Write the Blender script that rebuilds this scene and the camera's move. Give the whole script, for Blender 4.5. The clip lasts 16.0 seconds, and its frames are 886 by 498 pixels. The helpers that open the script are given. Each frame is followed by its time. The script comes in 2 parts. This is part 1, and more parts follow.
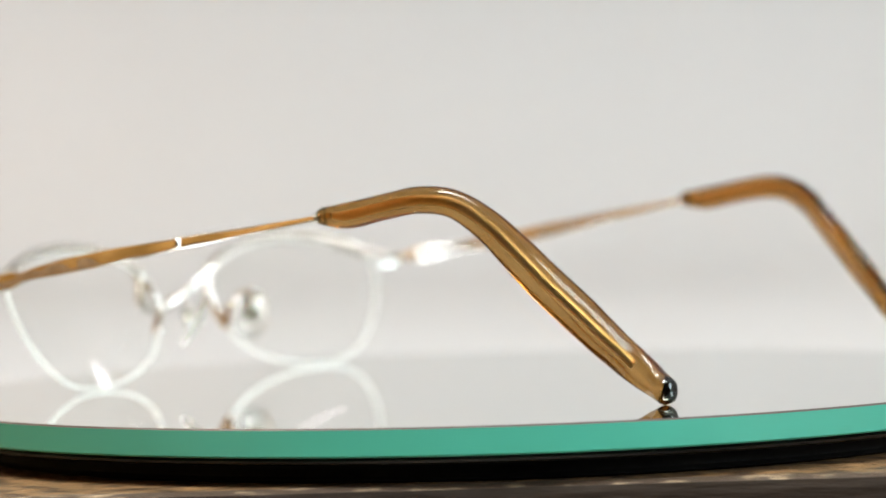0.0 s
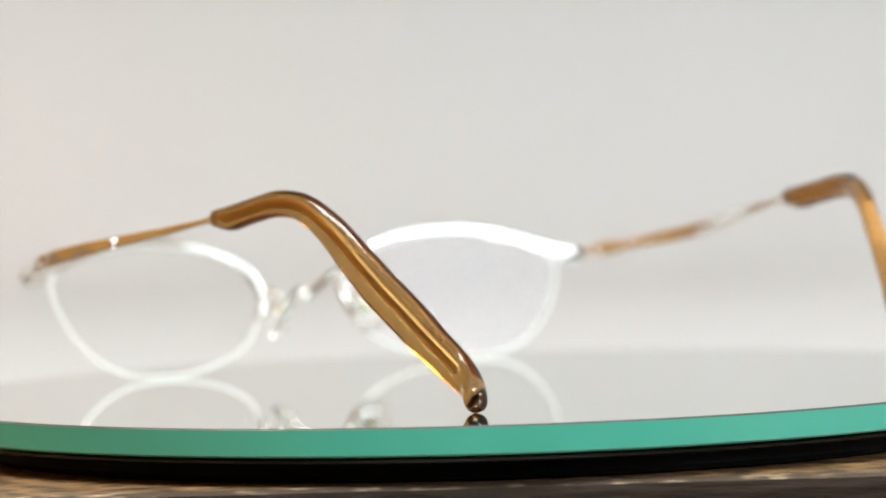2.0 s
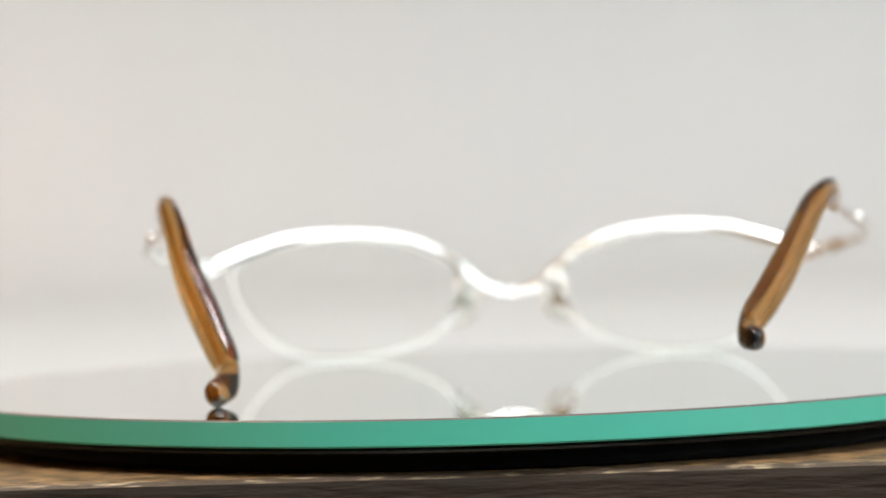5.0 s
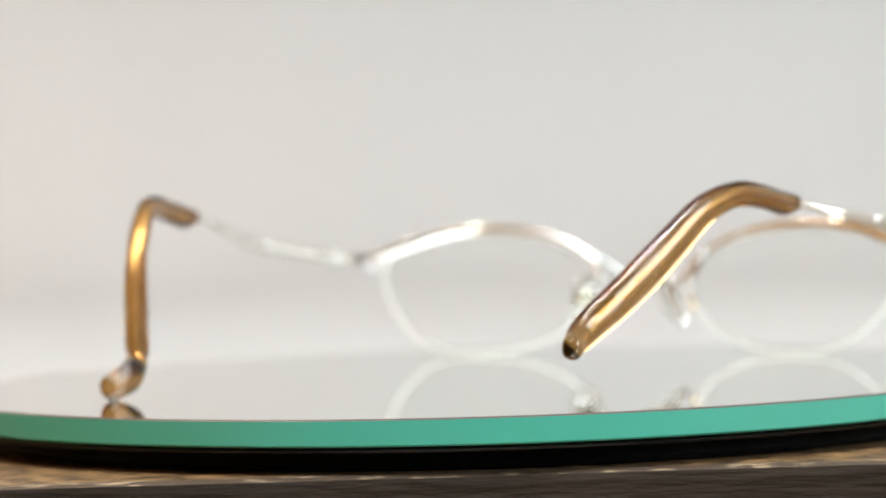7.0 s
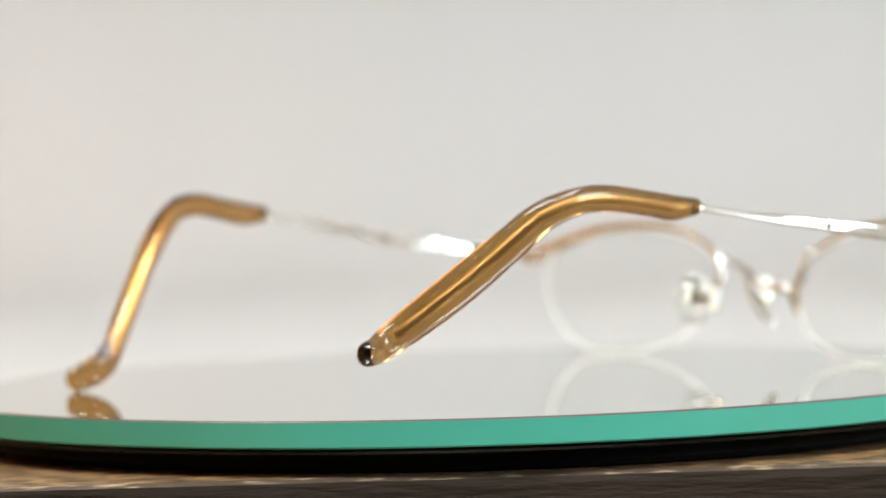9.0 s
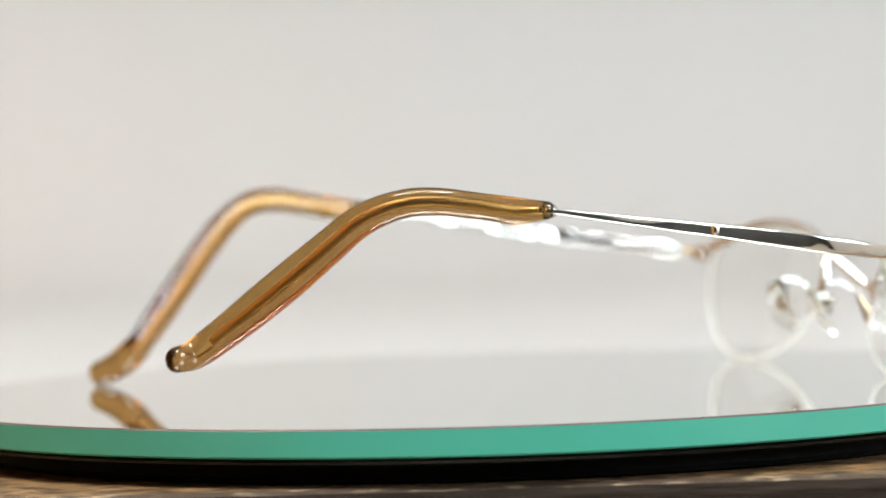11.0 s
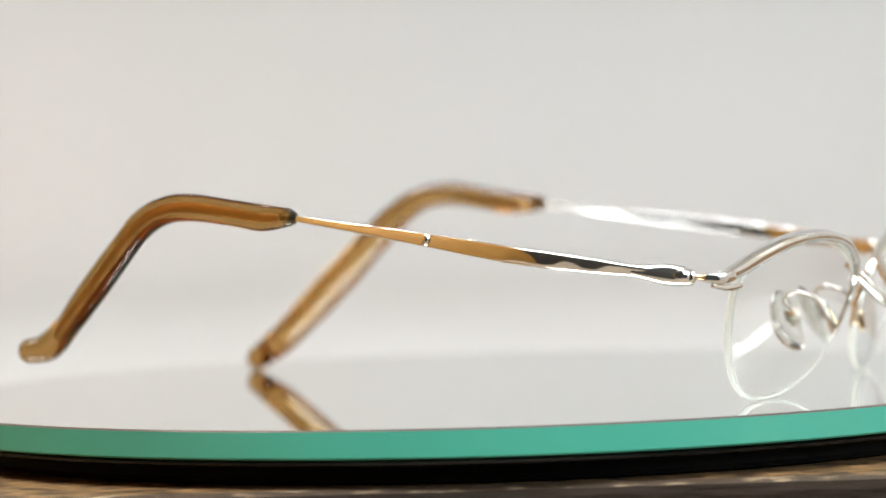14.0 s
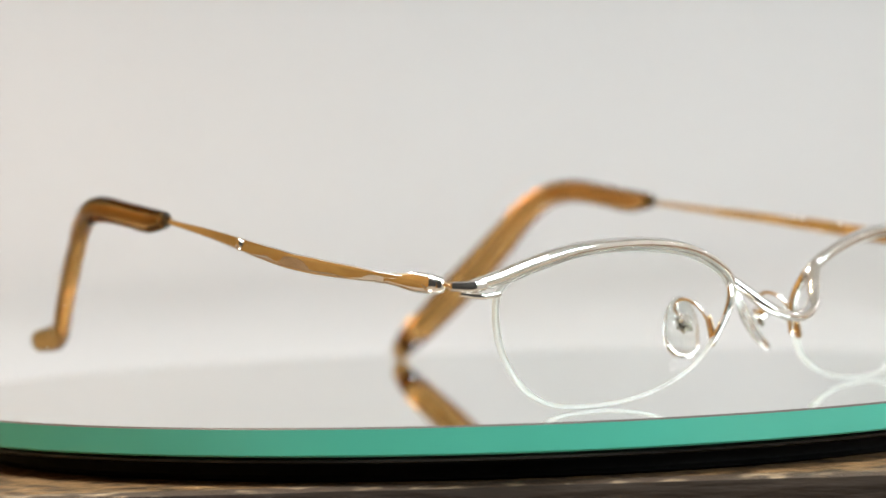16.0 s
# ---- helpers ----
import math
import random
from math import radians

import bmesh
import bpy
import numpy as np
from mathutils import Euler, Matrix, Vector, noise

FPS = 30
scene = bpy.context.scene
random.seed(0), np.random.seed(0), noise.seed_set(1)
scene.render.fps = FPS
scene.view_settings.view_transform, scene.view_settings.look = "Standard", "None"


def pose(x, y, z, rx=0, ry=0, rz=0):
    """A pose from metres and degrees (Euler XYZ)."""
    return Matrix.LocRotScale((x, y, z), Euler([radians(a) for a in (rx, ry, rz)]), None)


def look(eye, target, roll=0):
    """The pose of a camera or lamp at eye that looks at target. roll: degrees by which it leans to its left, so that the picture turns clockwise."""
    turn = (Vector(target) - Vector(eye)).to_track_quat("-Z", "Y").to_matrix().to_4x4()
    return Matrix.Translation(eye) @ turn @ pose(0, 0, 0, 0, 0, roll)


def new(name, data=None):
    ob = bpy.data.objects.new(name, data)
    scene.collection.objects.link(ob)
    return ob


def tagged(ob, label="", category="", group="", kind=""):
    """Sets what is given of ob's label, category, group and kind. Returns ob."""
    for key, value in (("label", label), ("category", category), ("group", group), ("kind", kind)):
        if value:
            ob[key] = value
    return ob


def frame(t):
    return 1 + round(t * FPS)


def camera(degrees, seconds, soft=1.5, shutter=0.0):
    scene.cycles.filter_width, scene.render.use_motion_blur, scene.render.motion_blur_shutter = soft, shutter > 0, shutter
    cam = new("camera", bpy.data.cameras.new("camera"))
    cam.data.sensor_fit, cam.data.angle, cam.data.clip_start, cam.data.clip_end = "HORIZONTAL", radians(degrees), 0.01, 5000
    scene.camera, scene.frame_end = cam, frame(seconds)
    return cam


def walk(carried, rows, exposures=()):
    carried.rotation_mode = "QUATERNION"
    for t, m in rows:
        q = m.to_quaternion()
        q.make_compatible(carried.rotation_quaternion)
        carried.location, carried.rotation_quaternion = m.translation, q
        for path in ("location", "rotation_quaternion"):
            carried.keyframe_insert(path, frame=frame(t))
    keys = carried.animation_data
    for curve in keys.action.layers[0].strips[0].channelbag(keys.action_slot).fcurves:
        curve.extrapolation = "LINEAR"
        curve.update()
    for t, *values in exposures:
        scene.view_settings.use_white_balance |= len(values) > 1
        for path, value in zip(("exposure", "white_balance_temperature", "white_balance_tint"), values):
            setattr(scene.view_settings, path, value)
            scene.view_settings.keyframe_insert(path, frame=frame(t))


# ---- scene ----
cam = camera(15.744, 16.0, soft=1.5)
cam.data.dof.use_dof = True
cam.data.dof.focus_distance = 0.500
cam.data.dof.aperture_fstop = 15.0

# The camera stands before a turntable (axis at the origin, mirror at z = 0). Drawing its focus to the far
# lenses narrows the picture a little; a step back of up to 27 mm stands for that.
EYE = Vector((0.0, -0.57947, 0.03794))
YAW, DIP, LEAN = -0.562, 1.354, 1.696


def eye_pose(back):
    turn = pose(0, 0, 0, 90 - DIP, 0, -YAW) @ pose(0, 0, 0, 0, 0, -LEAN)
    ahead = turn.to_3x3() @ Vector((0, 0, -1))
    return Matrix.Translation(EYE - ahead * back * 0.001) @ turn


STEPS = ((0.0, 0.0), (1.0, 1.0), (2.0, 0.8), (3.3, 1.0), (3.4, 15.0), (3.7, 20.0), (4.2, 22.0), (6.3, 25.0),
         (7.2, 26.0), (7.3, 7.0), (7.7, 6.0), (8.2, 6.0), (8.3, 19.0), (8.6, 22.0), (9.3, 22.0), (9.4, 2.0),
         (9.7, 0.0), (10.2, 0.0), (12.3, -7.0), (13.0, -7.0), (13.6, -6.0), (14.5, -2.0), (15.2, 0.0), (16.0, 2.5))
walk(cam, [(t, eye_pose(b)) for t, b in STEPS])

# ---- light ----
world = bpy.data.worlds.new("world")
scene.world = world
world.use_nodes = True
wn = world.node_tree.nodes
sky = wn.new("ShaderNodeTexSky")
sky.sky_type, sky.sun_disc = "NISHITA", False
sky.sun_elevation, sky.sun_rotation = radians(40), radians(100)
wn["Background"].inputs["Strength"].default_value = 0.1
world.node_tree.links.new(sky.outputs["Color"], wn["Background"].inputs["Color"])
scene.view_settings.exposure = 0.0


def area(name, m, w, h, power, colour):
    lamp = bpy.data.lights.new(name, "AREA")
    lamp.shape, lamp.size, lamp.size_y, lamp.energy, lamp.color = "RECTANGLE", w, h, power, colour
    ob = new(name, lamp)
    ob.matrix_world = m
    return ob


area("window_daylight", look((1.57, -1.2, 0.95), (0, -0.1, 0.1)), 1.05, 0.95, 28.5, (0.78, 0.94, 1.0))


# ---- materials ----
def material(name, colour, rough=0.5, metal=0.0, ior=1.45, trans=0.0, coat=0.0):
    m = bpy.data.materials.new(name)
    m.use_nodes = True
    b = m.node_tree.nodes["Principled BSDF"]
    b.inputs["Base Color"].default_value = (*colour, 1)
    b.inputs["Roughness"].default_value = rough
    b.inputs["Metallic"].default_value = metal
    b.inputs["IOR"].default_value = ior
    b.inputs["Transmission Weight"].default_value = trans
    b.inputs["Coat Weight"].default_value = coat
    return m


def vary(m, scale, c1, c2, stretch=(1, 1, 1), detail=6.0, lo=0.35, hi=0.65, bump=0.0, bump_scale=None, rough=None):
    """Colour between c1 and c2 by a noise of that scale, with a finer noise over it and as relief."""
    n, l = m.node_tree.nodes, m.node_tree.links
    b = n["Principled BSDF"]
    co, mp = n.new("ShaderNodeTexCoord"), n.new("ShaderNodeMapping")
    mp.inputs["Scale"].default_value = stretch
    l.new(co.outputs["Object"], mp.inputs["Vector"])
    t = n.new("ShaderNodeTexNoise")
    t.inputs["Scale"].default_value, t.inputs["Detail"].default_value = scale, detail
    l.new(mp.outputs["Vector"], t.inputs["Vector"])
    r = n.new("ShaderNodeValToRGB")
    r.color_ramp.elements[0].position, r.color_ramp.elements[1].position = lo, hi
    r.color_ramp.elements[0].color, r.color_ramp.elements[1].color = (*c1, 1), (*c2, 1)
    l.new(t.outputs["Fac"], r.inputs["Fac"])
    l.new(r.outputs["Color"], b.inputs["Base Color"])
    t2 = n.new("ShaderNodeTexNoise")
    t2.inputs["Scale"].default_value, t2.inputs["Detail"].default_value = bump_scale or scale * 6, 4
    l.new(mp.outputs["Vector"], t2.inputs["Vector"])
    if bump:
        bp = n.new("ShaderNodeBump")
        bp.inputs["Strength"].default_value, bp.inputs["Distance"].default_value = 1.0, bump
        l.new(t2.outputs["Fac"], bp.inputs["Height"])
        l.new(bp.outputs["Normal"], b.inputs["Normal"])
    if rough:
        mr = n.new("ShaderNodeMapRange")
        mr.inputs["To Min"].default_value, mr.inputs["To Max"].default_value = rough
        l.new(t2.outputs["Fac"], mr.inputs["Value"])
        l.new(mr.outputs["Result"], b.inputs["Roughness"])
    return m


SILVER = vary(material("polished_silver_metal", (0.88, 0.86, 0.83), 0.1, 1.0), 400, (0.86, 0.84, 0.80), (0.90, 0.88, 0.86), rough=(0.04, 0.09))
GOLD = material("pale_gold_metal", (0.86, 0.66, 0.42), 0.12, 1.0)
ACETATE = material("clear_acetate_skin", (0.985, 0.97, 0.95), 0.015, 0.0, 1.49, 1.0)
AMBER = vary(material("brown_acetate", (0.54, 0.305, 0.10), 0.0, 0.0, 1.005, 1.0), 160, (0.47, 0.26, 0.08), (0.59, 0.345, 0.12), (1, 0.25, 0.25))
WIRE = vary(material("polished_brass_wire", (0.92, 0.87, 0.75), 0.28, 1.0), 120, (0.90, 0.84, 0.70), (0.95, 0.90, 0.80), detail=2)
LENS = material("clear_lens", (0.985, 0.99, 0.985), 0.0, 0.0, 1.17, 1.0)
THREAD = material("clear_nylon", (0.97, 0.98, 0.96), 0.25, 0.0, 1.5)
n, l = THREAD.node_tree.nodes, THREAD.node_tree.links
glow, mix = n.new("ShaderNodeBsdfTranslucent"), n.new("ShaderNodeMixShader")
glow.inputs["Color"].default_value = (0.98, 0.99, 0.97, 1)
mix.inputs["Fac"].default_value = 0.55
l.new(n["Principled BSDF"].outputs["BSDF"], mix.inputs[1])
l.new(glow.outputs["BSDF"], mix.inputs[2])
l.new(mix.outputs["Shader"], n["Material Output"].inputs["Surface"])
FROST = THREAD
LENS.node_tree.nodes["Principled BSDF"].inputs["Specular Tint"].default_value = (0.86, 0.78, 1.0, 1)
PAD = material("clear_silicone", (0.96, 0.97, 0.94), 0.06, 0.0, 1.41, 1.0)
MIRROR = material("mirror_glass", (0.875, 0.905, 0.885), 0.0, 1.0)
GREEN = vary(material("green_glass_edge", (0.08, 0.43, 0.315), 0.22, 0.0, 1.5), 14, (0.075, 0.415, 0.30), (0.085, 0.445, 0.33), rough=(0.18, 0.3))
ARRIS = material("ground_glass_arris", (0.09, 0.075, 0.065), 0.35)
BLACK = vary(material("black_plastic", (0.006, 0.006, 0.007), 0.3), 60, (0.004, 0.004, 0.005), (0.008, 0.008, 0.008), rough=(0.28, 0.45))
BLACK.node_tree.nodes["Principled BSDF"].inputs["Specular IOR Level"].default_value = 0.45
MATTBLACK = vary(material("matt_black_plastic", (0.006, 0.006, 0.006), 0.6), 60, (0.004, 0.004, 0.004), (0.008, 0.008, 0.008), rough=(0.5, 0.7))
MATTBLACK.node_tree.nodes["Principled BSDF"].inputs["Specular IOR Level"].default_value = 0.1
WOOD = vary(material("worn_brown_wood", (0.2, 0.12, 0.05), 0.5), 240, (0.035, 0.018, 0.008), (0.30, 0.17, 0.07), (0.9, 1.0, 1.0), detail=12, lo=0.34, hi=0.72, bump=0.0008, bump_scale=700, rough=(0.3, 0.65))
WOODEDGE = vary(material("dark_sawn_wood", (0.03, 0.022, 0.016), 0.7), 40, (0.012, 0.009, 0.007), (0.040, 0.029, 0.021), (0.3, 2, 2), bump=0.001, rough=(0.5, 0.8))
PAPER = vary(material("pale_grey_backdrop_paper", (0.44, 0.44, 0.438), 0.75), 3, (0.432, 0.431, 0.428), (0.448, 0.448, 0.447))
PLASTER = vary(material("white_plaster", (0.75, 0.75, 0.73), 0.8), 4, (0.72, 0.72, 0.70), (0.78, 0.78, 0.76), bump=0.0004, bump_scale=120)
OCHRE = vary(material("ochre_paint", (0.37, 0.18, 0.035), 0.7), 3, (0.34, 0.16, 0.03), (0.40, 0.20, 0.04), bump=0.0004, bump_scale=120)
DARKWALL = vary(material("dark_paint", (0.035, 0.035, 0.035), 0.7), 3, (0.028, 0.029, 0.03), (0.042, 0.04, 0.038), bump=0.0004, bump_scale=120)
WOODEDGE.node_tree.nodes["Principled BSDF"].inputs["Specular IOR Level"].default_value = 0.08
WORN = vary(material("worn_wood_edge", (0.3, 0.2, 0.1), 0.6), 420, (0.06, 0.036, 0.02), (0.40, 0.29, 0.18), (0.4, 1, 1), lo=0.52, hi=0.68, bump=0.0004)
FLOORWOOD = vary(material("floor_wood", (0.2, 0.12, 0.06), 0.5), 8, (0.40, 0.33, 0.25), (0.52, 0.44, 0.35), (0.2, 2, 2))
PANE = material("window_glass", (1, 1, 1), 0.0, 0.0, 1.45, 1.0)
LAMP_ON = material("lamp_glow", (1, 1, 1), 0.5)
LAMP_ON.node_tree.nodes["Principled BSDF"].inputs["Emission Color"].default_value = (1.0, 0.93, 0.82, 1)
LAMP_ON.node_tree.nodes["Principled BSDF"].inputs["Emission Strength"].default_value = 150.0
PANEL_ON = material("panel_glow", (0.9, 0.9, 0.9), 0.5)
PANEL_ON.node_tree.nodes["Principled BSDF"].inputs["Emission Color"].default_value = (0.95, 1.0, 0.99, 1)
PANEL_ON.node_tree.nodes["Principled BSDF"].inputs["Emission Strength"].default_value = 5.0
TUBE_ON = material("tube_glow", (1, 1, 1), 0.5)
TUBE_ON.node_tree.nodes["Principled BSDF"].inputs["Emission Color"].default_value = (1.0, 0.98, 0.96, 1)
TUBE_ON.node_tree.nodes["Principled BSDF"].inputs["Emission Strength"].default_value = 75.0
DARKMETAL = material("olive_grey_metal", (0.42, 0.40, 0.33), 0.25, 1.0)


# ---- mesh tools ----
def part(name, bm, mat, parent=None, label="", smooth=True):
    me = bpy.data.meshes.new(name)
    bmesh.ops.recalc_face_normals(bm, faces=bm.faces)
    for f in bm.faces:
        f.smooth = smooth
    for e in bm.edges:
        e.smooth = not (len(e.link_faces) == 2 and e.calc_face_angle() > 0.65)
    bm.to_mesh(me)
    bm.free()
    me.materials.append(mat)
    ob = new(name, me)
    if parent:
        ob.parent = parent
    if label:
        tagged(ob, label)
    return ob


def box(bm, x0, x1, y0, y1, z0, z1, bevel=0.0, segs=2):
    v = bmesh.ops.create_cube(bm, size=1.0, matrix=Matrix.LocRotScale(((x0 + x1) / 2, (y0 + y1) / 2, (z0 + z1) / 2), None, (x1 - x0, y1 - y0, z1 - z0)))["verts"]
    if bevel:
        edges = list({e for q in v for e in q.link_edges})
        bmesh.ops.bevel(bm, geom=edges, offset=bevel, segments=segs, profile=0.5, affect="EDGES")
    return bm


def lathe(bm, profile, n=128, closed=True):
    rings = [[bm.verts.new((r * math.cos(2 * math.pi * k / n), r * math.sin(2 * math.pi * k / n), z)) for k in range(n)] for r, z in profile]
    pairs = list(zip(rings, rings[1:])) + ([(rings[-1], rings[0])] if closed else [])
    for a, b in pairs:
        for k in range(n):
            bm.faces.new((a[k], a[(k + 1) % n], b[(k + 1) % n], b[k]))
    return rings


def smooth_path(pts, per=8, closed=False):
    """A rounded path through rows of numbers (Catmull-Rom)."""
    p = np.array(pts, float)
    n, out = len(p), []
    for i in range(n if closed else n - 1):
        if closed:
            a, b, c, d = p[i - 1], p[i], p[(i + 1) % n], p[(i + 2) % n]
        else:
            b, c = p[i], p[i + 1]
            a = p[i - 1] if i else 2 * b - c
            d = p[i + 2] if i + 2 < n else 2 * c - b
        for k in range(per):
            t = k / per
            out.append(0.5 * (2 * b + (c - a) * t + (2 * a - 5 * b + 4 * c - d) * t * t + (3 * b - a - 3 * c + d) * t ** 3))
    if not closed:
        out.append(p[-1])
    return np.array(out)


MM = 0.001


def sweep(bm, rows, ref, sides=14, per=8, power=2.0, twist=None, round_ends=True, closed=False):
    """A bar along rows of x, y, z, half width, half height (mm). Height lies along ref; power above 2 squares the section."""
    q = smooth_path(rows, per, closed)
    P, W = q[:, :3], q[:, 3:5]
    if round_ends and not closed:
        extra, ew = [], []
        for end, step in ((0, 1), (-1, -1)):
            d = P[end] - P[end + step]
            d /= np.linalg.norm(d)
            r = min(W[end])
            for k in (0.35, 0.7, 0.92, 1.0):
                extra.append((end, P[end] + d * r * k, W[end] * max(math.sqrt(1 - k * k), 0.05)))
        P = np.array([e[1] for e in extra[:4]][::-1] + list(P) + [e[1] for e in extra[4:]])
        W = np.array([e[2] for e in extra[:4]][::-1] + list(W) + [e[2] for e in extra[4:]])
    T = np.roll(P, -1, 0) - np.roll(P, 1, 0)
    if not closed:
        T[0], T[-1] = P[1] - P[0], P[-1] - P[-2]
    rings = []
    for i, (p, t, w) in enumerate(zip(P, T, W)):
        t = Vector(t).normalized()
        s = t.cross(Vector(ref)).normalized()
        v = s.cross(t)
        if twist:
            a = radians(twist(i / (len(P) - 1)))
            s, v = s * math.cos(a) + v * math.sin(a), v * math.cos(a) - s * math.sin(a)
        ring = []
        for k in range(sides):
            a = 2 * math.pi * (k + 0.5) / sides
            c, d = math.cos(a), math.sin(a)
            c, d = math.copysign(abs(c) ** (2 / power), c), math.copysign(abs(d) ** (2 / power), d)
            ring.append(bm.verts.new((Vector(p) + s * w[0] * c + v * w[1] * d) * MM))
        rings.append(ring)
    for a, b in list(zip(rings, rings[1:])) + ([(rings[-1], rings[0])] if closed else []):
        for k in range(sides):
            bm.faces.new((a[k], a[(k + 1) % sides], b[(k + 1) % sides], b[k]))
    if not closed:
        bm.faces.new(rings[0][::-1]), bm.faces.new(rings[-1])
    return bm


# ---- the room ----
X0, X1, Y0, Y1, Z0, Z1 = -1.3, 1.6, -1.9, 1.5, -0.76, 1.75


def setting(name, mat, *boxes):
    bm = bmesh.new()
    for b in boxes:
        box(bm, *b)
    return tagged(part(name, bm, mat, smooth=False), kind="structure")


setting("floor", FLOORWOOD, (X0 - 0.1, X1 + 0.1, Y0 - 0.1, Y1 + 0.1, Z0 - 0.1, Z0))
setting("ceiling", PLASTER, (X0 - 0.1, X1 + 0.1, Y0 - 0.1, Y1 + 0.1, Z1, Z1 + 0.1))
setting("wall_west", OCHRE, (X0 - 0.1, X0, Y0, Y1, Z0, Z1))
setting("wall_north", PLASTER, (X0 - 0.1, X1 + 0.1, Y1, Y1 + 0.1, Z0, Z1))
setting("wall_south", DARKWALL, (X0 - 0.1, X1 + 0.1, Y0 - 0.1, Y0, Z0, Z1))
WY0, WY1, WZ0, WZ1 = -1.75, -0.65, 0.45, 1.45
setting("wall_east", PLASTER, (X1, X1 + 0.1, Y0, WY0, Z0, Z1), (X1, X1 + 0.1, WY1, Y1, Z0, Z1), (X1, X1 + 0.1, WY0, WY1, Z0, WZ0), (X1, X1 + 0.1, WY0, WY1, WZ1, Z1))
win = tagged(new("window_1"), "white-framed window with clear glass in the side wall", "window", kind="structure")
bm = bmesh.new()
for b in ((WY0, WY0 + 0.05, WZ0, WZ1), (WY1 - 0.05, WY1, WZ0, WZ1), (WY0 + 0.05, WY1 - 0.05, WZ0, WZ0 + 0.05), (WY0 + 0.05, WY1 - 0.05, WZ1 - 0.05, WZ1), (-1.225, -1.175, WZ0 + 0.05, WZ1 - 0.05)):
    box(bm, X1 + 0.045, X1 + 0.095, *b)
part("window_frame", bm, PLASTER, win, smooth=False)
for a, b in ((WY0 + 0.05, -1.225), (-1.175, WY1 - 0.05)):
    pane = part("pane", box(bmesh.new(), X1 + 0.068, X1 + 0.072, a, b, WZ0 + 0.05, WZ1 - 0.05), PANE, win, smooth=False)
    pane.visible_shadow = False


def downlight(x, y, power, warm):
    """A small round lamp set into the ceiling, unseen, added for warm fill and sparkle."""
    top = tagged(new("added_downlight"), "small round warm white fill lamp added in the ceiling, out of view", "lamp", "ceiling downlights")
    top.location = (x, y, Z1)
    bm = bmesh.new()
    lathe(bm, [(0.036, -0.001), (0.046, -0.001), (0.044, -0.006), (0.036, -0.004)], 32)
    part("ring", bm, SILVER, top)
    bm = bmesh.new()
    bmesh.ops.create_circle(bm, cap_ends=True, radius=0.0355, segments=32, matrix=Matrix.Translation((0, 0, -0.003)))
    part("lens", bm, LAMP_ON, top)
    lamp = bpy.data.lights.new("added_downlight_beam", "AREA")
    lamp.shape, lamp.size, lamp.energy, lamp.color = "DISK", 0.07, power, warm
    ob = new("added_downlight_beam", lamp)
    ob.location = (x, y, Z1 - 0.012)


# added warm fill from the left; no such lamps are known here
for x, y in ((-0.75, -0.9), (-0.75, -0.15), (-0.6, 0.6)):
    downlight(x, y, 2.2, (1.0, 0.77, 0.53))

# an added, unseen fourth downlight and spot tint the paper sweep's left warm
downlight(-0.85, 0.55, 0.4, (1.0, 0.70, 0.42))
beam = bpy.data.lights.new("backdrop_warm_fill", "SPOT")
beam.energy, beam.color, beam.spot_size, beam.spot_blend, beam.shadow_soft_size = 15.0, (1.0, 0.46, 0.15), radians(17), 1.0, 0.03
new("backdrop_warm_fill", beam).matrix_world = look((-0.85, 0.55, Z1 - 0.02), (-0.30, 0.97, 0.17))



def tube_lamp(y0, y1, z, slope):
    """A short white tube on the side wall, with its channel and end caps."""
    top = tagged(new("wall_tube_lamp"), "short white tube lamp slanting on the side wall", "lamp", "wall tube lamps")
    top.location, top.rotation_euler = (X1, (y0 + y1) / 2, z), (radians(slope), 0, 0)
    half = (y1 - y0) / 2
    part("channel", box(bmesh.new(), -0.02, 0, -half, half, -0.016, 0.016, 0.003), PLASTER, top, smooth=False)
    bm = bmesh.new()
    bmesh.ops.create_cone(bm, cap_ends=True, segments=24, radius1=0.008, radius2=0.008, depth=2 * half - 0.03, matrix=Matrix.Translation((-0.034, 0, 0)) @ Euler((math.pi / 2, 0, 0)).to_matrix().to_4x4())
    part("tube", bm, TUBE_ON, top, "glowing white tube")
    for e in (-1, 1):
        part("end_cap", box(bmesh.new(), -0.048, -0.02, e * half - 0.008 - e * 0.008, e * half + 0.008 - e * 0.008, -0.014, 0.014, 0.002), PLASTER, top, smooth=False)


for y0, y1, z in ((0.10, 0.29, 0.905), (0.29, 0.46, 0.965), (0.93, 1.20, 0.67)):
    tube_lamp(y0, y1, z, -18)

# unseen panel, added for soft light from above and white reflections in the metal
panel = tagged(new("added_fill_panel"), "flat white rectangular fill panel added under the ceiling, out of view", "lamp")
panel.location = (-0.05, -0.6, Z1)
part("frame", box(bmesh.new(), -0.62, 0.62, -0.32, 0.32, -0.03, 0, 0.004), PLASTER, panel, smooth=False)
part("diffuser", box(bmesh.new(), -0.6, 0.6, -0.3, 0.3, -0.034, -0.0301), PANEL_ON, panel, smooth=False)
area("panel_fill", pose(-0.05, -0.6, Z1 - 0.04), 1.2, 0.6, 34.0, (0.92, 0.955, 1.0))

# ---- table, backdrop, turntable ----
TOP = -0.0092
table = tagged(new("table"), "worn brown wooden table with a dark sawn front edge", "table")
table.location = (0, 0, Z0)


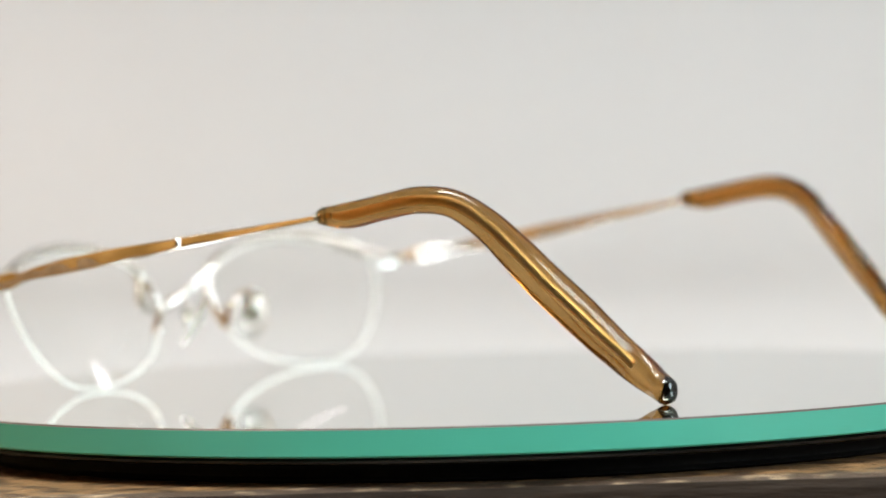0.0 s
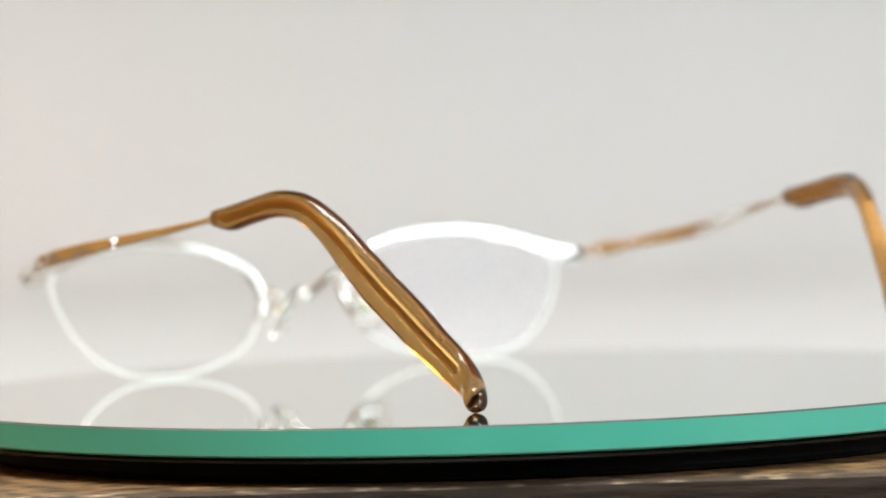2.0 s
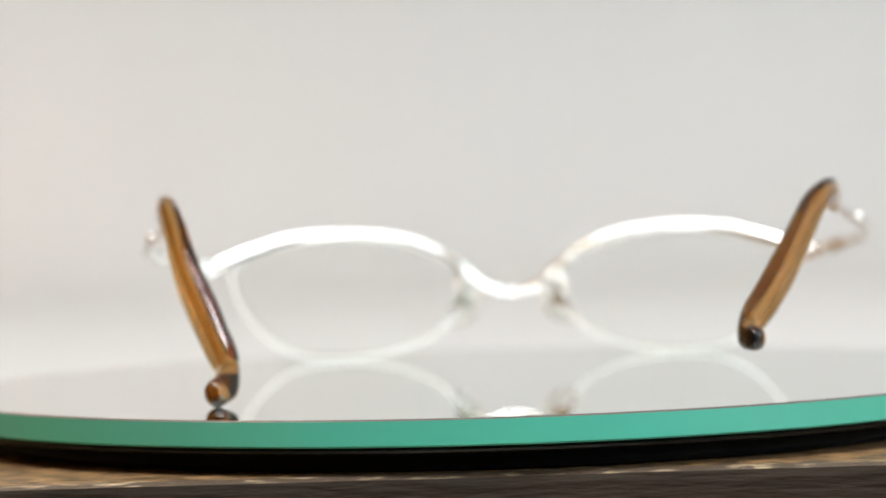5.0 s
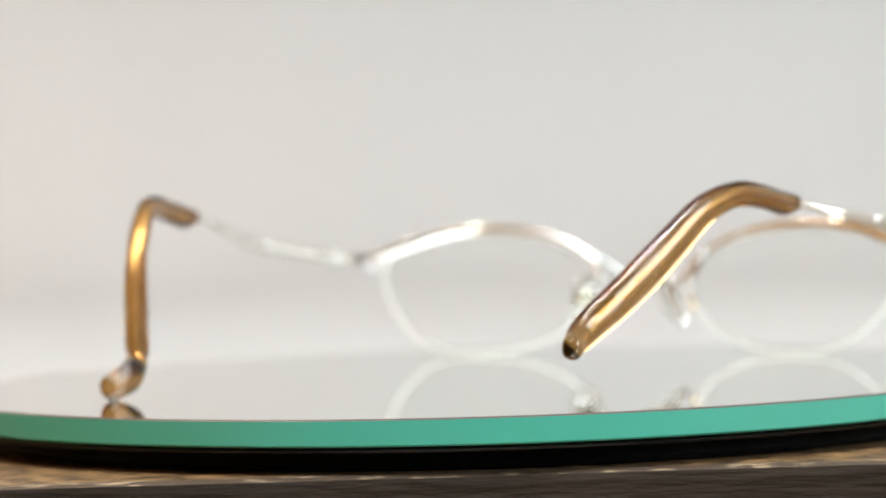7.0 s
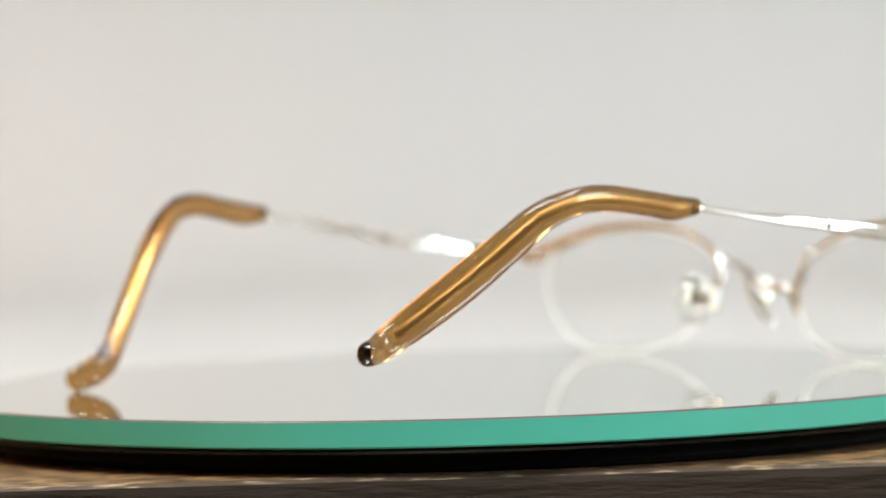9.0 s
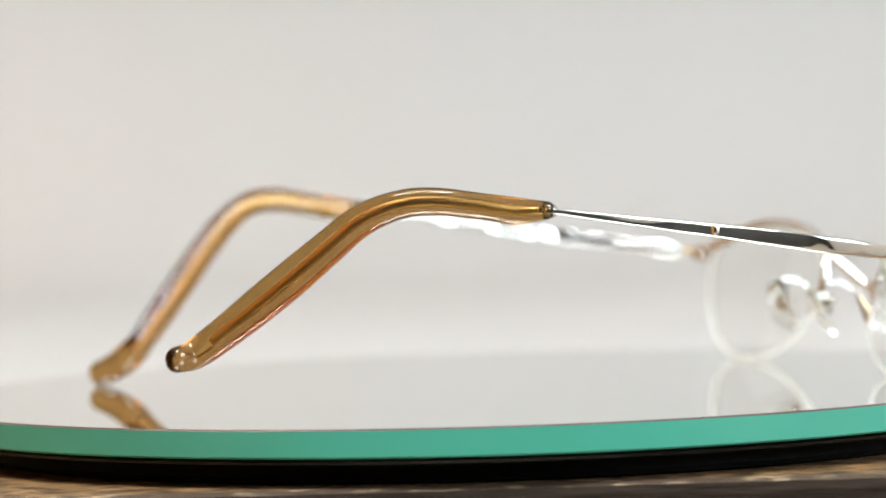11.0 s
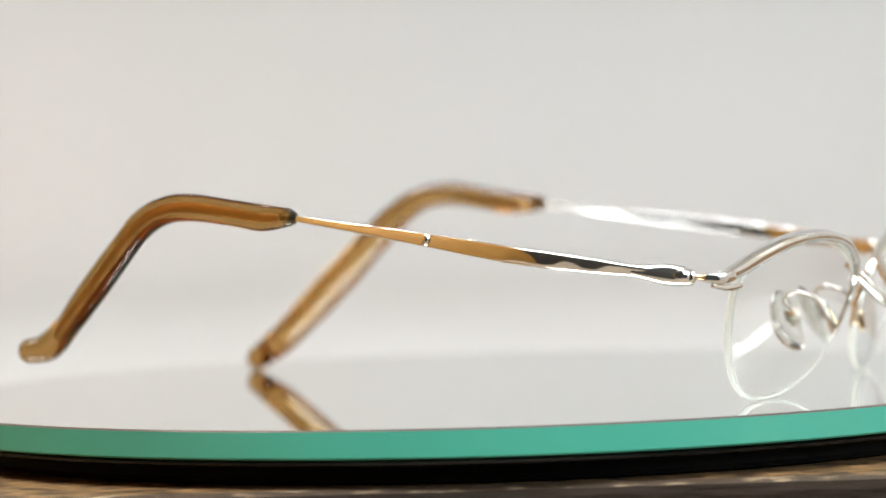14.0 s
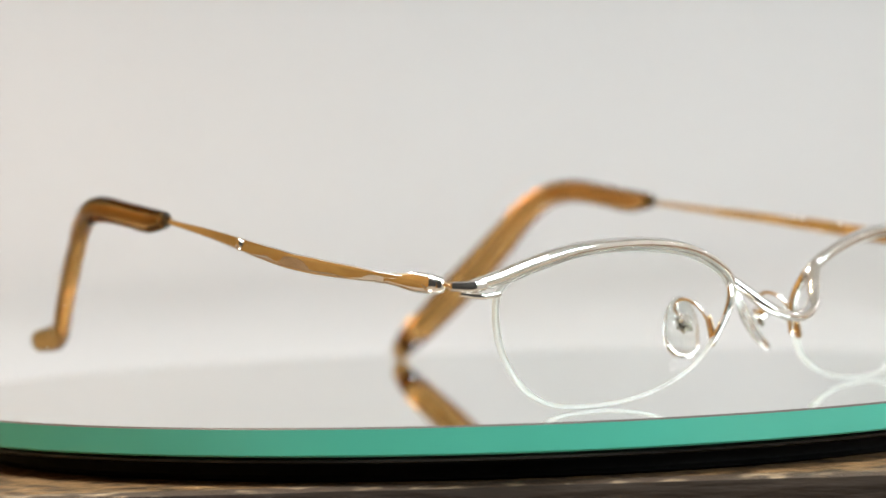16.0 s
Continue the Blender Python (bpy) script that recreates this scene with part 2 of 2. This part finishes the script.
def tabletop():
    """A slab with a wavering, chipped front edge."""
    bm = bmesh.new()
    n, y1, thick = 260, 1.15, 0.045
    rows = []
    for i in range(n + 1):
        x = -0.65 + 1.3 * i / n
        w = 0.0016 * noise.noise((x * 14, 1, 0)) + 0.0007 * noise.noise((x * 70, 5, 0)) + 0.0004 * noise.noise((x * 260, 8, 0))
        y = -0.0985 + w
        z = TOP - Z0
        rows.append([bm.verts.new(v) for v in ((x, y1, z), (x, y + 0.004, z), (x, y + 0.0022, z - 0.00004), (x, y + 0.0006, z - 0.0005), (x, y, z - 0.0018), (x, y + 0.001 + w, z - 0.014), (x, y + 0.002, z - thick), (x, y1, z - thick))])
    for a, b in zip(rows, rows[1:]):
        for k in range(8):
            f = bm.faces.new((a[k], a[(k + 1) % 8], b[(k + 1) % 8], b[k]))
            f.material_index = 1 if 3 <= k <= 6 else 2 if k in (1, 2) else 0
    bm.faces.new(rows[0]), bm.faces.new(rows[-1][::-1])
    return bm


tt = part("tabletop", tabletop(), WOOD, table)
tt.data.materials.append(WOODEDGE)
tt.data.materials.append(WORN)
for x in (-0.58, 0.58):
    for y in (-0.03, 1.08):
        part("leg", box(bmesh.new(), x - 0.03, x + 0.03, y - 0.03, y + 0.03, 0, TOP - Z0 - 0.045, 0.004), WOODEDGE, table, smooth=False)

bm = bmesh.new()
prof = [(y, TOP + 0.0006) for y in (0.13, 0.3, 0.5, 0.65, 0.75)] + [(0.75 + 0.215 * math.sin(a), TOP + 0.0006 + 0.215 * (1 - math.cos(a))) for a in np.linspace(0.1, math.pi / 2, 24)] + [(0.965, 1.5)]
sheet = [[bm.verts.new((x, y, z)) for x in (-0.46, 0.62)] for y, z in prof]
for a, b in zip(sheet, sheet[1:]):
    bm.faces.new((a[0], a[1], b[1], b[0]))
tagged(part("backdrop", bm, PAPER), "plain pale grey paper sweep behind the table", "backdrop", kind="structure")

RIM = 0.0994
base = tagged(new("turntable_base"), "black plastic turntable base on the wooden table", "turntable")
base.location = (0, 0, TOP)
bm = bmesh.new()
lathe(bm, [(0.06, 0.0), (0.0908, 0.0), (0.0920, 0.0004), (0.0924, 0.0012), (0.0920, 0.0030), (0.06, 0.0032)], 200)
part("body", bm, MATTBLACK, base)
bm = bmesh.new()
lathe(bm, [(0.05, 0.0033), (0.0968, 0.0033), (0.0977, 0.0036), (0.0979, 0.0040), (0.0975, 0.0044), (0.05, 0.0045)], 200)
part("rim", bm, BLACK, base)

disc = tagged(new("mirror_disc"), "round mirror with a polished green glass edge on a turntable", "mirror")
THICK = 0.0046
bm = bmesh.new()
ring = bmesh.ops.create_circle(bm, cap_ends=True, radius=RIM - 0.0004, segments=256, matrix=Matrix.Translation((0, 0, -0.0001)))
part("mirror_face", bm, MIRROR, disc, smooth=False)
bm = bmesh.new()
lathe(bm, [(RIM - 0.002, -0.0004), (RIM, -0.0004), (RIM, -THICK + 0.0003), (RIM - 0.0003, -THICK), (RIM - 0.002, -THICK)], 256)
part("glass_edge", bm, GREEN, disc, "polished green glass edge")
bm = bmesh.new()
lathe(bm, [(RIM - 0.0004, -0.0001), (RIM, -0.0004), (RIM - 0.0004, -0.0004)], 256)
part("arris", bm, ARRIS, disc)

# ---- the glasses (millimetres, x across, y ahead, z up from the mirror) ----
glasses = tagged(new("eyeglasses"), "half-rim eyeglasses with silver brow bars and brown temple tips", "eyeglasses")


def lens_y(side, x, z):
    """Where the lens surface lies: leaning, wrapped a little, gently domed. The two sit a little unevenly."""
    r2 = (abs(x) - 34) ** 2 + (z - 12.5) ** 2
    a, b, c = (67.9, -0.158, 0.35) if side > 0 else (65.6, -0.10, 0.31)
    return a + b * abs(x) + c * z + 1.45 - r2 / 380


OUTLINE = ((58.3, 18.2), (57.2, 13.6), (54.4, 8.6), (49.6, 3.8), (43.5, 0.9), (36.0, 0.2), (28.5, 0.6), (21.5, 2.2), (15.4, 5.2), (11.9, 9.5),
           (10.3, 14.0), (11.0, 18.2), (15.5, 21.3), (22.5, 23.7), (30.0, 24.8), (38.0, 25.1), (46.0, 24.3), (53.5, 22.4), (57.2, 20.6))
FRONT = (0, 0.94, -0.33)


def lens(side):
    edge = smooth_path(OUTLINE, 6, True)
    centre = np.array((35.0, 13.0))
    bm = bmesh.new()
    faces = []
    for off in (0.65, -0.65):
        rings = []
        for s in (0.985, 0.8, 0.6, 0.4, 0.2):
            rings.append([bm.verts.new((side * q[0] * MM, (lens_y(side, *q) + off) * MM, q[1] * MM)) for q in centre + (edge - centre) * s])
        c = bm.verts.new((side * centre[0] * MM, (lens_y(side, *centre) + off) * MM, centre[1] * MM))
        n = len(edge)
        for a, b in zip(rings, rings[1:]):
            for k in range(n):
                bm.faces.new((a[k], a[(k + 1) % n], b[(k + 1) % n], b[k]))
        for k in range(n):
            bm.faces.new((rings[-1][k], rings[-1][(k + 1) % n], c))
        faces.append(rings[0])
    a, b = faces
    n = len(a)
    for k in range(n):
        bm.faces.new((a[k], a[(k + 1) % n], b[(k + 1) % n], b[k])).material_index = 1
    ob = part("lens", bm, LENS, glasses, "clear lens with a fine white edge")
    ob.data.materials.append(FROST)
    low = [(side * x, lens_y(side, x, z), z, 0.38, 0.45) for x, z in OUTLINE[:11]]
    low = [(side * 57.6, lens_y(side, 57.6, 20.4), 20.4, 0.38, 0.45)] + low
    part("nylon_thread", sweep(bmesh.new(), low, FRONT, 10, 6), THREAD, ob, "translucent white nylon thread")
    top = [(side * x, lens_y(side, x, z), z - 0.1, 0.25, 0.4) for x, z in OUTLINE[11:]]
    part("lens_edge", sweep(bmesh.new(), top, FRONT, 10, 6), THREAD, ob, "frosted lens edge")
    return ob


def front(side):
    # brow bar: inner lug, over the lens, out to the end piece
    rows = [(11.6, 9.2, 0.45, 0.7, 0), (10.1, 13.5, 0.5, 0.75, 0.0), (10.4, 16.8, 0.55, 0.85, 0.3), (12.5, 19.8, 0.55, 0.95, 0.5), (17.0, 22.4, 0.56, 1.05, 0.5),
            (23.0, 24.5, 0.58, 1.15, 0.5), (30.0, 25.6, 0.6, 1.2, 0.5), (38.0, 25.8, 0.62, 1.25, 0.4), (46.0, 25.0, 0.78, 1.25, 0.2), (53.0, 23.1, 0.88, 1.2, 0.0), (58.5, 21.2, 0.85, 1.1, 0), (62.5, 20.4, 0.6, 0.85, 0)]
    bar = [(side * x, lens_y(side, x, min(z, 25)) + d, z + 0.2, w * 1.4, h) for x, z, w, h, d in rows]
    part("brow_bar", sweep(bmesh.new(), bar, FRONT, 14, 8, 2.6), SILVER, glasses, "polished silver brow bar")
    fwd = 1.0 if side > 0 else 0.0
    # end piece with its two prongs and the hinge pin
    ends = part("end_piece", sweep(bmesh.new(), [(side * 61.5, 64.7 + fwd, 20.6, 0.65, 0.8), (side * 63.5, 64.2 + fwd * 0.6, 20.4, 0.65, 0.9), (side * 65.3, 62.6, 20.5, 0.55, 0.72)], (0, 0, 1), 12, 6, 3.0), SILVER, glasses, "silver end piece")
    part("lower_prong", sweep(bmesh.new(), [(side * 58.8, 65.2 + fwd, 19.1, 0.42, 0.45), (side * 61.5, 64.6 + fwd * 0.7, 18.8, 0.48, 0.48), (side * 64.2, 63.4, 19.3, 0.4, 0.42)], (0, 0, 1), 10, 5, 3.0), SILVER, ends)
    part("hinge_pin", sweep(bmesh.new(), [(side * 65.0, 62.8, 20.4, 0.45, 0.5), (side * 65.4, 61.4, 20.7, 0.35, 0.4), (side * 65.6, 59.8, 20.9, 0.45, 0.5)], (0, 0, 1), 10, 5), GOLD, ends, "pale gold hinge pin")
    for x, y, z, r in ((65.15, 62.3, 20.5, 0.62), (65.45, 60.9, 20.8, 0.5)):
        bm = bmesh.new()
        bmesh.ops.create_uvsphere(bm, u_segments=14, v_segments=10, radius=r * MM, matrix=Matrix.Translation(Vector((side * x, y, z)) * MM))
        part("screw", bm, GOLD, ends)
    # nose pad on its arm
    pad_at = Matrix.Translation(Vector((side * 9.3, 60.4, 11.1)) * MM) @ Euler((radians(-10), radians(side * -27), radians(side * 60))).to_matrix().to_4x4()
    bm = bmesh.new()
    bmesh.ops.create_uvsphere(bm, u_segments=32, v_segments=20, radius=1.0)
    for v in bm.verts:
        k = (abs(v.co.y) ** 2.3 + abs(v.co.z) ** 2.3) ** (1 / 2.3)
        k = math.hypot(v.co.y, v.co.z) / k if k > 1e-6 else 1.0
        wide = 0.0031 - 0.0004 * v.co.z
        v.co = pad_at @ Vector((v.co.x * 0.0010 + side * 0.0007 * (v.co.z ** 2 - 0.3), v.co.y * k * -wide, v.co.z * k * 0.0056))
    pad = part("nose_pad", bm, PAD, glasses, "clear silicone nose pad")
    out = pad_at @ Vector((side * 0.0013, 0, 0))
    bm = bmesh.new()
    star = []
    for k in range(12):
        a, r = math.pi * k / 6, 0.0017 if k % 2 else 0.0011
        star.append((r * math.cos(a), r * math.sin(a)))
    for dx in (0.0012, 0.0019):
        for y, z in star:
            bm.verts.new(pad_at @ Vector((side * dx, y, z)))
    bm.verts.ensure_lookup_table()
    v = bm.verts
    bm.faces.new(v[:12]), bm.faces.new(v[12:])
    for k in range(12):
        bm.faces.new((v[k], v[(k + 1) % 12], v[12 + (k + 1) % 12], v[12 + k]))
    part("pad_star", bm, DARKMETAL, pad, "star-shaped metal pad mount", smooth=False)
    bm = bmesh.new()
    bmesh.ops.create_cone(bm, cap_ends=True, segments=16, radius1=0.00105, radius2=0.0009, depth=0.0014,
                          matrix=Matrix.Translation(pad_at @ Vector((side * 0.0024, 0, 0.0003))) @ pad_at.to_3x3().to_4x4() @ Euler((0, math.pi / 2, 0)).to_matrix().to_4x4())
    bmesh.ops.bevel(bm, geom=list(bm.edges), offset=0.00015, segments=2, affect="EDGES")
    part("pad_box", bm, SILVER, pad)
    o = pad_at @ Vector((side * 0.0028, 0, 0.0004)) / MM
    arm = [(side * 11.4, 68.4, 10.5, 0.38, 0.38), (side * 11.2, 67.4, 13.0, 0.34, 0.34), (side * 11.2, 65.5, 15.1, 0.34, 0.34), (side * 11.2, 63.2, 16.0, 0.34, 0.34),
           (side * 11.1, 61.5, 15.7, 0.34, 0.34), (side * 10.9, 60.6, 14.2, 0.34, 0.34), (o[0], o[1], o[2], 0.34, 0.34)]
    part("pad_foot", sweep(bmesh.new(), [(side * 11.4, 69.0, 8.6, 0.3, 0.55), (side * 11.3, 68.5, 10.6, 0.4, 0.75), (side * 11.0, 67.6, 13.0, 0.35, 0.6)], (0, 1, 0.4), 12, 5, 2.6), GOLD, pad, "pale gold foot of the pad arm")
    part("pad_arm", sweep(bmesh.new(), arm, (0.6, 0.7, 0.1), 10, 6), SILVER, pad, "bent silver wire arm")


TEMPLE = ((66.0, 59.3, 20.9), (67.2, 56.0, 21.3), (68.9, 52.0, 22.0), (70.6, 47.0, 22.8), (71.8, 41.0, 23.7), (72.1, 35.0, 24.6), (71.2, 29.0, 25.6), (68.6, 19.5, 27.1), (65.4, 9.0, 28.7), (63.2, -1.5, 30.3), (62.3, -6.5, 31.1), (62.1, -8.5, 31.3))
# half thickness and half height of the metal along the temple
SECTION = ((0.62, 1.15), (0.6, 1.0), (0.55, 0.92), (0.55, 1.1), (0.55, 1.3), (0.55, 1.35), (0.55, 1.3), (0.52, 1.08), (0.48, 0.85), (0.45, 0.55), (0.45, 0.48), (0.45, 0.5))
TIP_LEFT = ((62.2, -6.7, 31.2, 1.1, 1.5), (61.7, -11.6, 31.3, 1.4, 2.2), (61.2, -18, 32.5, 1.5, 2.15), (60.1, -24.32, 33.5, 1.6, 2.25), (58.74, -30.02, 32.7, 1.73, 2.35),
            (56.9, -35.05, 29.2, 1.93, 2.65), (55.2, -39.45, 24.5, 1.98, 3), (53.1, -43.55, 19.6, 2.05, 3.25), (50.5, -47.75, 14.7, 2.07, 3.3), (48.2, -51.55, 10.2, 2.04, 3.1),
            (46, -55.15, 6.2, 1.85, 2.85), (45.7, -58.73, 3.5, 1.95, 2.6), (47.3, -61.8, 2, 2, 2.35))
TIP_RIGHT = ((62.2, -7.3, 31.3, 1.1, 1.5), (61.6, -12.1, 31.3, 1.4, 2.2), (61.2, -17.5, 32.2, 1.5, 2.15), (60.12, -25.4, 33.25, 1.6, 2.25), (58.59, -31, 32.81, 1.65, 2.35),
            (56.1, -36.5, 30.45, 1.75, 2.65), (53.5, -41.7, 26.05, 1.72, 2.92), (50.4, -47.6, 20.85, 1.78, 3.16), (46.9, -53.6, 15.7, 1.78, 3.05), (43.9, -58.2, 11.85, 1.7, 2.75),
            (42.96, -61.5, 9.65, 1.8, 2.4), (43.93, -64.4, 9.07, 1.85, 2.1))


def temple(side, tip):
    rows = [(side * x, y, z, w, h) for (x, y, z), (w, h) in zip(TEMPLE, SECTION)]
    bar = part("temple", sweep(bmesh.new(), rows, (0, 0.15, 1), 20, 10, 4.0, twist=lambda u: side * (15 * math.sin(6.3 * u) + 6 * math.sin(15 * u) + (10 if side < 0 else 4) * math.sin(58 * u) * max(math.sin(math.pi * u), 0) ** 0.8)), SILVER, glasses, "flat polished metal temple, twisted along its length")
    part("end_cap", sweep(bmesh.new(), [(side * 65.7, 60.3, 20.7, 0.9, 1.3), (side * 66.2, 58.9, 20.9, 1.0, 1.55), (side * 67.1, 56.4, 21.3, 0.95, 1.6), (side * 68.2, 53.6, 21.7, 0.7, 1.1), (side * 68.9, 52.0, 22.0, 0.58, 0.9)], (0, 0, 1), 14, 6, 2.4), SILVER, bar)
    part("end_ring", sweep(bmesh.new(), [(side * 66.0, 59.5, 20.85, 1.12, 1.35), (side * 66.2, 58.9, 20.95, 1.25, 1.62), (side * 66.4, 58.2, 21.05, 1.12, 1.4)], (0, 0, 1), 16, 5), SILVER, bar, "polished ring at the hinge end")
    bm = bmesh.new()
    bmesh.ops.create_uvsphere(bm, u_segments=16, v_segments=10, radius=1.0, matrix=Matrix.Translation(Vector((side * 68.9, 18.6, 27.3)) * MM) @ Euler((radians(-8), 0, radians(side * -16))).to_matrix().to_4x4() @ Matrix.Diagonal((0.00062, 0.00070, 0.00108, 1)))
    part("collar", bm, SILVER, bar, "small silver collar round the temple")
    sleeve = part("temple_tip", sweep(bmesh.new(), [(side * x, y, z, w, h) for x, y, z, w, h in tip], (0, 0.3, 1), 24, 10, 2.2), ACETATE, glasses, "translucent brown acetate temple tip")
    lift = 0.13 if side > 0 else -0.04
    amber = [(side * x, y - 0.5 * lift * h, z + 0.85 * lift * h, w * 0.8, h * 0.8) for x, y, z, w, h in tip]
    part("tint", sweep(bmesh.new(), amber, (0, 0.3, 1), 24, 8, 2.2), AMBER, sleeve, "brown tinted body inside the clear skin")
    x, y, z, w, h = tip[0]
    part("mouth", sweep(bmesh.new(), [(side * (x + 0.05), y + 0.1, z, w * 0.98, h * 0.98), (side * (x + 0.15), y + 0.9, z - 0.12, w * 0.72, h * 0.72)], (0, 0.3, 1), 18, 3, 2.2), PAD, sleeve, "clear end of the tip around the metal")
    core = [(side * x, y, z, 0.52, 0.75) for x, y, z, w, h in tip[:-2]]
    core[0] = (side * 62.1, -8.9, 31.3, 0.45, 0.5)
    part("core", sweep(bmesh.new(), core, (0, 0.3, 1), 10, 8, 2.6), WIRE, sleeve, "gold wire core inside the tip")
    return bar


for s, tip in ((-1, TIP_LEFT), (1, TIP_RIGHT)):
    lens(s)
    front(s)
    temple(s, tip)
# bridge: one bar swinging forward and down between the brows
part("bridge", sweep(bmesh.new(), [(12.6, 71.9, 20.6, 0.6, 0.9), (9.2, 74.0, 17.6, 0.78, 1.0), (5.4, 76.6, 14.2, 0.85, 1.0), (0.0, 77.9, 12.7, 0.85, 1.0),
                                   (-5.4, 76.6, 14.2, 0.85, 1.0), (-9.2, 74.0, 17.6, 0.78, 1.0), (-12.6, 71.9, 20.6, 0.6, 0.9)], FRONT, 14, 8, 2.4), SILVER, glasses, "curved polished silver bridge")


def motions():
    times = [0.0, 1.0, 2.0, 3.0, 4.0, 5.0, 6.0, 7.0, 8.0, 9.0, 10.0, 11.0, 12.0, 13.0, 14.0, 15.0, 16.0]
    walk(disc, [(t, pose(0, 0, 0, 0, 0, -11.969 * t)) for t in times])
    walk(glasses, [(t, pose(0, 0, 0, 0, 0, -(11.969 * (t - 5.0) + 2.06)) @ pose(0.0052, 0, 0.0002)) for t in times])


motions()
